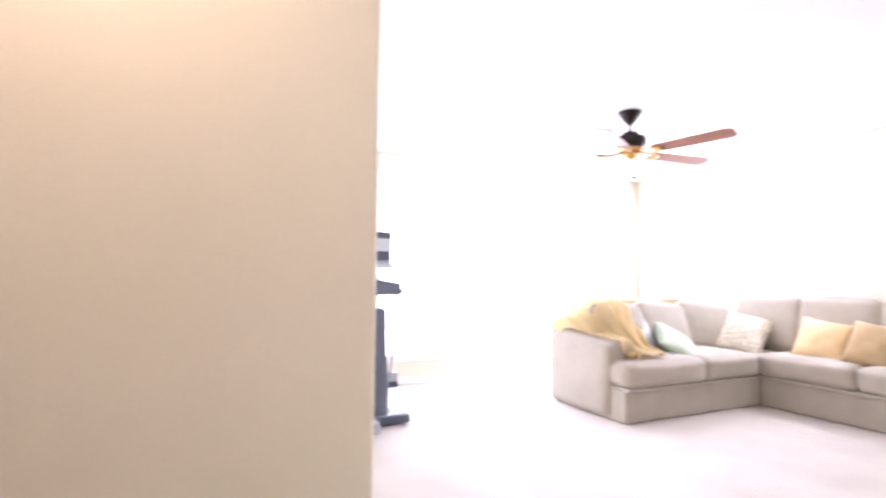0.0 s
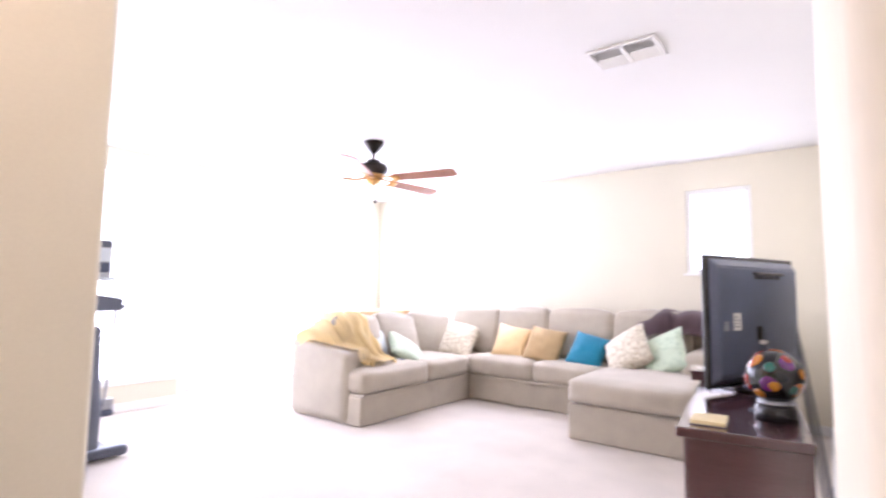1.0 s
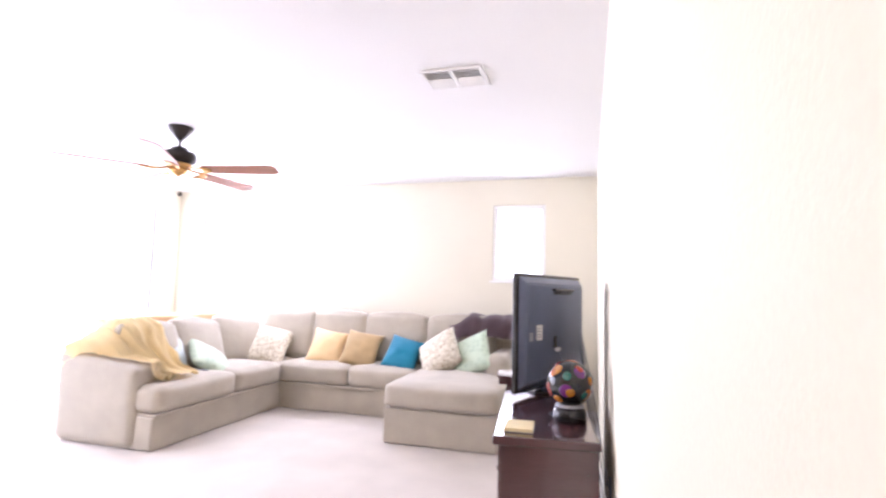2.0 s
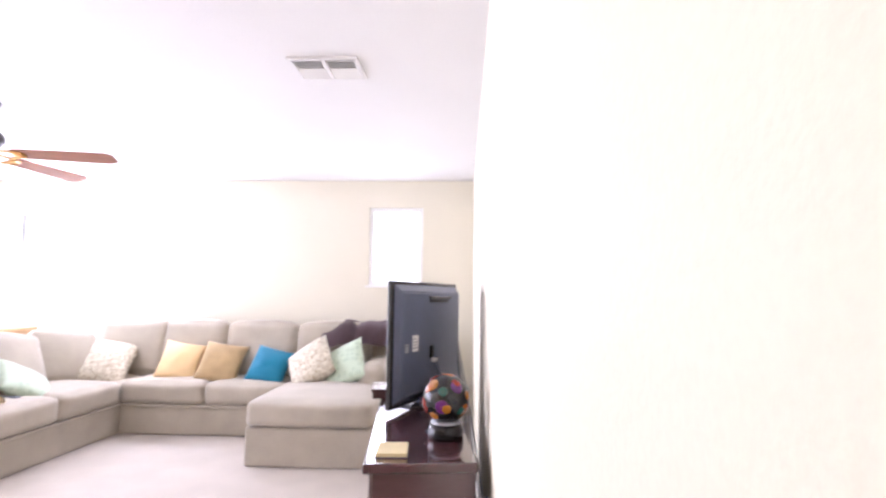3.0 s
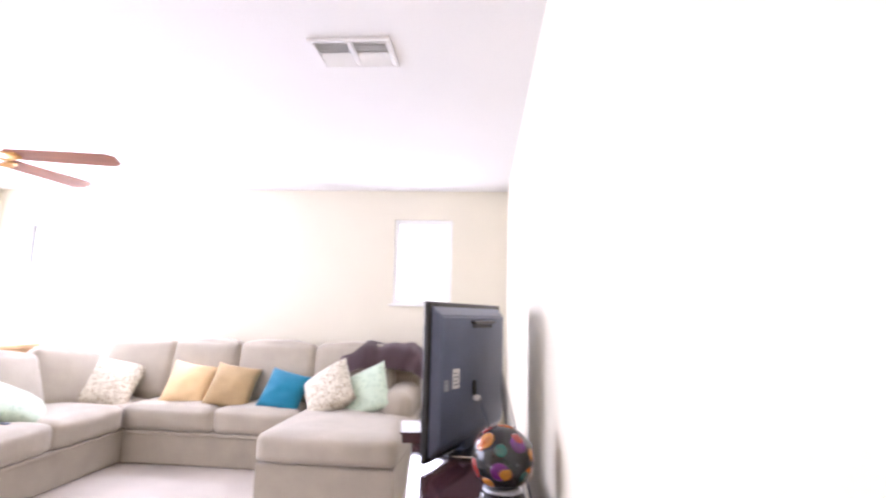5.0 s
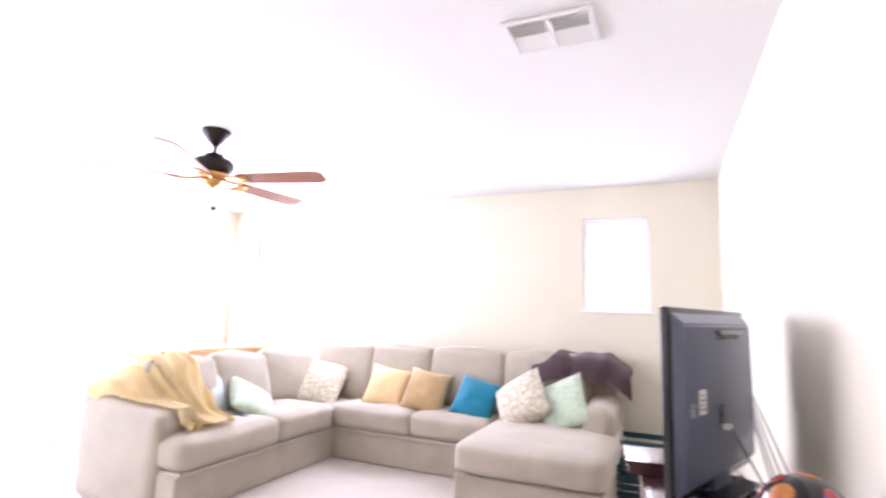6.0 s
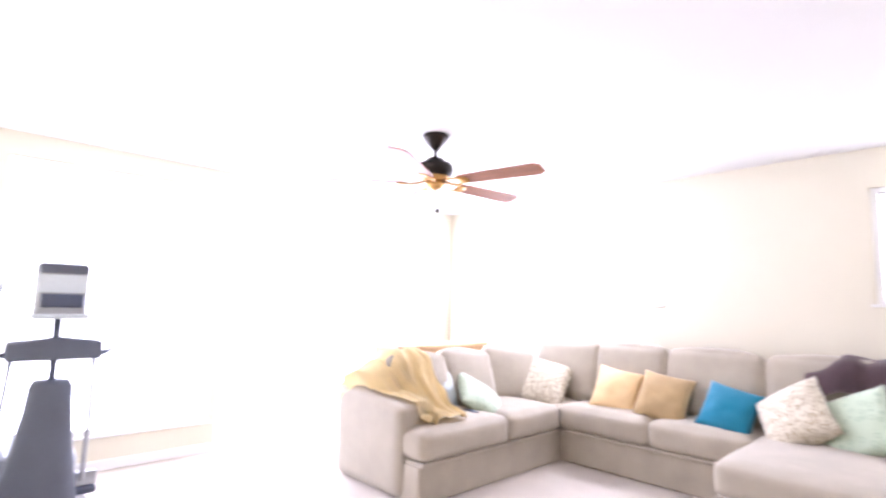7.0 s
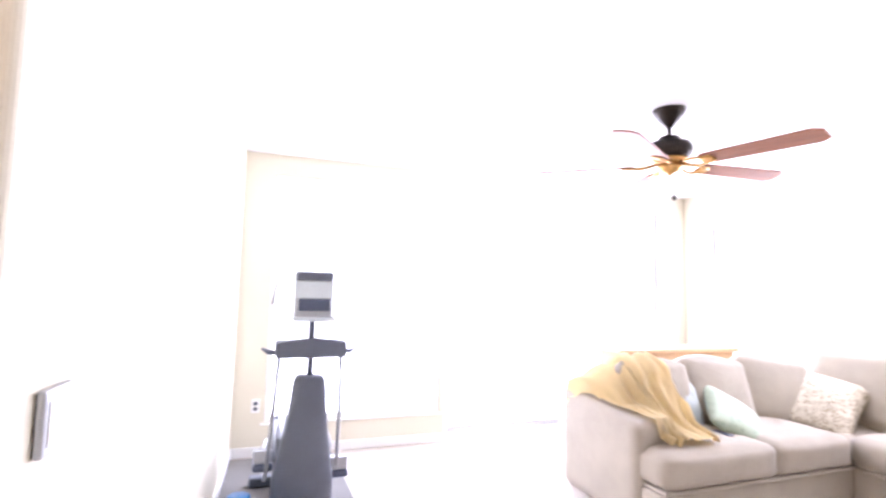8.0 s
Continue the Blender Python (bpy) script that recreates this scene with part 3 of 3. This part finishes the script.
part("carry_grip", hand, GLOSS, tv)
vents = bmesh.new()
for k in range(14):
    box(-0.05 + 0.018 * k, -0.0365, 0.528, -0.04 + 0.018 * k, -0.0345, 0.545, bm=vents)
part("vent_slots", vents, GLOSS, tv)
part("neck", box(-0.09, -0.02, 0.008, 0.09, 0.02, 0.10, 0.006), BLACK, tv)
part("foot", prism([(-0.17, -0.10), (0.17, -0.10), (0.20, 0.0), (0.17, 0.10), (-0.17, 0.10), (-0.20, 0.0)], 0.0, 0.014, 0.004), GLOSS, tv)
plug = box(-0.03, -0.060, 0.215, 0.0, -0.036, 0.235, 0.003)
part("plug", plug, PAPER, tv, "pale cable plug")


def cable(name, pts, r, material, label):
    return tagged(part(name, tube(pts, r, 8), material, smooth=True), label, "cable", "loose cables")


def tvp(x, y, z):
    return tv_m @ Vector((x, y, z))


cable("cable", bend(tvp(-0.015, -0.058, 0.222), (-0.05, 1.66, ST + 0.006), 0.03, side=(0.02, -0.03, 0)), 0.0035, BLACK, "black cable plugged into the back of the television")
for k in range(4):
    cable("cable", bend(tvp(0.37, -0.02, 0.33 - 0.03 * k), (0.085, 1.55 + 0.06 * k, 0.50 - 0.09 * k), 0.02 + 0.03 * k, side=(0.012, -0.06 - 0.02 * k, 0)), 0.0032, BLACK, "black cable hanging behind the television stand")
for k in range(5):
    cable("cable", bend((0.088, 1.30 + 0.05 * k, 0.62 - 0.05 * k), (0.085, 1.12 + 0.03 * k, 0.02), -0.03 * (k % 3), side=(0, -0.05 + 0.03 * k, 0)), 0.003, (BLACK, BLACK, PAPER, BLACK, BLACK)[k], ("black", "black", "white", "black", "black")[k] + " cord hanging down behind the stand")
strip = thing("power_strip", pose(0.072, 1.0, 0.0), "black power strip with plugs on the floor", "power strip")
part("body", box(-0.025, -0.13, 0.0, 0.018, 0.13, 0.035, 0.005), BLACK, strip)
for k in range(4):
    part("plug", box(-0.024, -0.11 + 0.055 * k, 0.035, 0.012, -0.075 + 0.055 * k, 0.07 + 0.012 * (k % 2), 0.005), BLACK, strip)
tagged(part("plug_adapter", box(0.066, 1.08, 0.50, 0.103, 1.13, 0.58, 0.006), REDP), "small red plug-in device on the wall", "adapter")

# party light ball
ball = thing("party_light_ball", pose(-0.068, 1.49, ST) @ Matrix.Scale(0.80, 4), "black party light ball with round coloured lenses", "party light")
part("base", lathe([(0.082, 0.0), (0.088, 0.006), (0.088, 0.05), (0.078, 0.066), (0.06, 0.078), (0.05, 0.085)], 36), GLOSS, ball, "black round base", smooth=True)
part("collar", lathe([(0.072, 0.074), (0.075, 0.08), (0.066, 0.088)], 32), STEEL, ball, smooth=True)
part("switch", box(-0.105, -0.012, 0.02, -0.08, 0.012, 0.036, 0.003), BLACK, ball)
BC, BR = 0.192, 0.118
sph = bmesh.new()
bmesh.ops.create_icosphere(sph, subdivisions=4, radius=BR)
part("globe", sph, GLOSS, ball, m=pose(0, 0, BC), smooth=True)
gold = (1 + 5 ** 0.5) / 2
dirs = [Vector(d).normalized() for d in [(0, s, t * gold) for s in (1, -1) for t in (1, -1)] + [(s, t * gold, 0) for s in (1, -1) for t in (1, -1)] + [(t * gold, 0, s) for s in (1, -1) for t in (1, -1)]]
dirs += [Vector((a, b, c)).normalized() for a in (1, -1) for b in (1, -1) for c in (1, -1)] + [Vector(d).normalized() for d in ((0, 1 / gold, gold), (0, -1 / gold, gold), (1 / gold, gold, 0), (-1 / gold, gold, 0), (gold, 0, 1 / gold), (-gold, 0, 1 / gold), (0, 1 / gold, -gold), (0, -1 / gold, -gold), (1 / gold, -gold, 0), (-1 / gold, -gold, 0), (gold, 0, -1 / gold), (-gold, 0, -1 / gold))]
turn = Euler((0.35, 0.2, 0.5)).to_matrix()
for k, d in enumerate(dirs):
    d = turn @ d
    if d.z < -0.8:
        continue
    big = k < 12
    r = 0.034 if big else 0.024
    ln = lathe([(r, -0.006), (r, 0.0005), (r * 0.85, 0.003), (r * 0.5, 0.005), (0.001, 0.006)], 16)
    part("lens", ln, LENSES[k % 5], ball, m=Matrix.Translation(Vector((0, 0, BC)) + d * (BR - 0.003 if big else BR - 0.001)) @ d.to_track_quat("Z", "Y").to_matrix().to_4x4(), smooth=True)

# papers and boxes on the stand
pad = thing("notebook", pose(-0.25, 1.285, ST, 0, 0, 4), "cream notebook lying at the edge of the stand", "notebook")
part("page_block", box(-0.055, -0.07, 0.003, 0.055, 0.07, 0.017, 0.002), CREAMP, pad)
part("cover", box(-0.058, -0.073, 0.0, 0.058, 0.073, 0.0035, 0.001), SLATE, pad, "dark back cover")
bx = thing("media_box", pose(-0.36, 2.36, ST, 0, 0, 8), "slim dark polished media box on the end of the stand", "media box")
part("case", box(-0.155, -0.12, 0.0, 0.12, 0.12, 0.04, 0.004), CHERRY, bx)
part("top_plate", box(-0.165, -0.13, 0.04, 0.13, 0.13, 0.052, 0.004), CHERRY, bx, "polished dark top plate")

# teal crates beside the sofa


def crate(m, label):
    t = thing("storage_crate", m, label, "crate", "crates by the sofa")
    w, d, h = 0.22, 0.17, 0.232
    part("floor_panel", box(-w, -d, 0, w, d, 0.012, 0.003), TEAL, t)
    for sx in (-1, 1):
        for sy in (-1, 1):
            part("corner_post", box(sx * w - 0.018, sy * d - 0.018, 0.0, sx * w + 0.018, sy * d + 0.018, h, 0.006), TEAL, t)
    for k in range(4):
        z = 0.025 + k * 0.054
        hh = 0.03 if k < 3 else 0.042
        for sy in (-1, 1):
            part("slat", box(-w, sy * d - 0.006, z, w, sy * d + 0.006, z + hh, 0.003), TEAL, t)
        for sx in (-1, 1):
            part("slat", box(sx * w - 0.006, -d, z, sx * w + 0.006, d, z + hh, 0.003), TEAL, t)
    return t


crate(pose(-0.535, 4.36, 0.0, 0, 0, 3), "dark teal slatted plastic crate on the carpet")
crate(pose(-0.53, 4.37, 0.24, 0, 0, -2), "dark teal slatted plastic crate stacked on another")

# ---- exercise corner ----
tagged(part("exercise_mat", box(-5.42, -0.02, 0.0, -4.28, 0.90, 0.012, 0.004), MATG), "grey rubber exercise mat under the elliptical trainer", "mat")
ell = thing("elliptical_trainer", pose(-3.93, 0.497, 0.012), "grey and black elliptical trainer with arm levers and console", "elliptical")
part("rear_foot", box(-0.90, -0.28, 0.0, -0.80, 0.28, 0.07, 0.02, 3), SLATE, ell)
part("front_foot", box(-0.18, -0.14, 0.0, -0.06, 0.41, 0.075, 0.025, 3), SLATE, ell)
part("rail", box(-0.85, -0.05, 0.03, 0.25, 0.05, 0.12, 0.015), STEEL, ell)
part("drive_housing", prism([(-0.85, -0.13), (-0.25, -0.14), (-0.15, -0.1), (-0.15, 0.1), (-0.25, 0.14), (-0.85, 0.13)], 0.10, 0.50, 0.03), SLATE, ell)
sh = bmesh.new()
prof = [(0.02, 0.175, 0.12), (0.05, 0.17, 0.35), (0.12, 0.125, 0.60), (0.18, 0.097, 0.80), (0.21, 0.087, 0.92), (0.205, 0.07, 0.945)]
rings = []
for x, w, z in prof:
    ring = []
    for k in range(24):
        a = 2 * math.pi * k / 24
        c, s = math.cos(a), math.sin(a)
        ring.append(sh.verts.new((x + 0.07 * math.copysign(abs(c) ** 0.6, c), w * math.copysign(abs(s) ** 0.6, s), z)))
    rings.append(ring)
for a, c in zip(rings, rings[1:]):
    for k in range(24):
        sh.faces.new((a[k], a[(k + 1) % 24], c[(k + 1) % 24], c[k]))
sh.faces.new(rings[0][::-1])
sh.faces.new(rings[-1])
part("shroud", sh, SLATE, ell, "tapered grey plastic front cover", smooth=True)
part("mast", tube([(0.20, 0, 0.92), (0.21, 0, 1.05), (0.21, 0, 1.26)], 0.017, 12), SLATE, ell, smooth=True)
bar = prism([(0.12, -0.17), (0.15, -0.19), (0.27, -0.19), (0.285, -0.06), (0.29, 0), (0.285, 0.06), (0.27, 0.19), (0.15, 0.19), (0.12, 0.17)], 1.045, 1.13, 0.012)
for v in bar.verts:
    v.co.z += (0.028 if v.co.z > 1.09 else 0.0) * (1 - abs(v.co.y) / 0.19)
part("crossbar", bar, SLATE, ell)
for s in (-1, 1):
    part("hand_grip", tube([(0.20, s * 0.18, 1.07), (0.19, s * 0.22, 1.07), (0.15, s * 0.25, 1.085)], 0.015, 10, 0.6), BLACK, ell, smooth=True)
    lev = part("arm_lever", tube([(0.21, s * 0.165, 1.04), (0.15, s * 0.18, 0.75), (0.02, s * 0.195, 0.40), (-0.10, s * 0.20, 0.30)], 0.011, 10), STEEL, ell, smooth=True)
    lift = 0.10 if s < 0 else 0.03
    part("pedal_rail", tube([(-0.12, s * 0.20, 0.30 + lift), (-0.55, s * 0.20, 0.24 + lift), (-0.80, s * 0.17, 0.33)], 0.018, 10), STEEL, ell, smooth=True)
    pedal = part("pedal", box(-0.30, s * 0.215 - 0.055, 0.28 + lift, 0.02, s * 0.215 + 0.055, 0.325 + lift, 0.018, 3), BLACK, ell)
    part("toe_guard", box(-0.02, s * 0.215 - 0.05, 0.326 + lift, 0.012, s * 0.215 + 0.05, 0.40 + lift, 0.008), STEEL, pedal, "pale silver toe guard")
    part("lever_joint", tube([(-0.10, s * 0.165, 0.30 + lift), (-0.10, s * 0.245, 0.30 + lift)], 0.025, 12), SLATE, ell, smooth=True)
    part("crank_link", tube([(-0.08, s * 0.15, 0.30 + lift), (-0.06, s * 0.165, 0.46 + lift), (-0.16, s * 0.15, 0.52 + lift)], 0.013, 10), STEEL, ell, smooth=True)
con = part("console", box(-0.03, -0.105, 1.225, 0.06, 0.105, 1.49, 0.02, 3), STEEL, ell, "silver console", m=pose(0.22, 0, 0.022))
part("display", box(0.055, -0.098, 1.345, 0.066, 0.098, 1.435, 0.003), DISPLAY, con, "pale display panel")
part("button_panel", box(0.052, -0.085, 1.275, 0.078, 0.085, 1.34, 0.008), BLACK, con, "dark button strip")
part("hood", box(0.02, -0.098, 1.44, 0.075, 0.098, 1.485, 0.01), SLATE, con, "dark hood")
part("book_ledge", box(0.03, -0.115, 1.22, 0.10, 0.115, 1.245, 0.005), DISPLAY, con)
bot = thing("water_jug", pose(-3.78, 0.165, 0.012), "blue plastic jug standing on the exercise mat", "jug")
part("body", lathe([(0.085, 0.0), (0.095, 0.01), (0.095, 0.215), (0.07, 0.265), (0.045, 0.28)], 28), BLUEP, bot, smooth=True)
part("lid", lathe([(0.05, 0.28), (0.06, 0.285), (0.06, 0.315), (0.05, 0.322)], 24), BLUEP, bot, "bright blue lid", smooth=True)

# wall plates
sw = thing("light_switch", pose(-1.875, FY + 0.0095, 1.205, 0, 0, -3.0), "brushed metal light switch plate beside the opening", "light switch")
part("plate", box(-0.058, 0.0, -0.055, 0.058, 0.016, 0.055, 0.005), STEEL, sw)
part("toggle", box(-0.044, 0.012, -0.038, 0.044, 0.0185, 0.038, 0.0015), TRIM, sw)
ou = thing("wall_outlet", pose(LX, 0.245, 0.42), "white wall outlet plate near the corner", "outlet")
part("plate", box(0.0, -0.036, -0.057, 0.006, 0.036, 0.057, 0.0025), TRIM, ou)
for z in (-0.022, 0.022):
    part("socket", box(0.005, -0.016, z - 0.014, 0.008, 0.016, z + 0.014, 0.002), SLATE, ou)
tagged(part("blind_wand", tube([(LX + 0.04, 0.40, 1.60), (LX + 0.045, 0.34, 1.28)], 0.009, 8), SLATE, smooth=True), "thin grey blind wand hanging by the window", "wand")
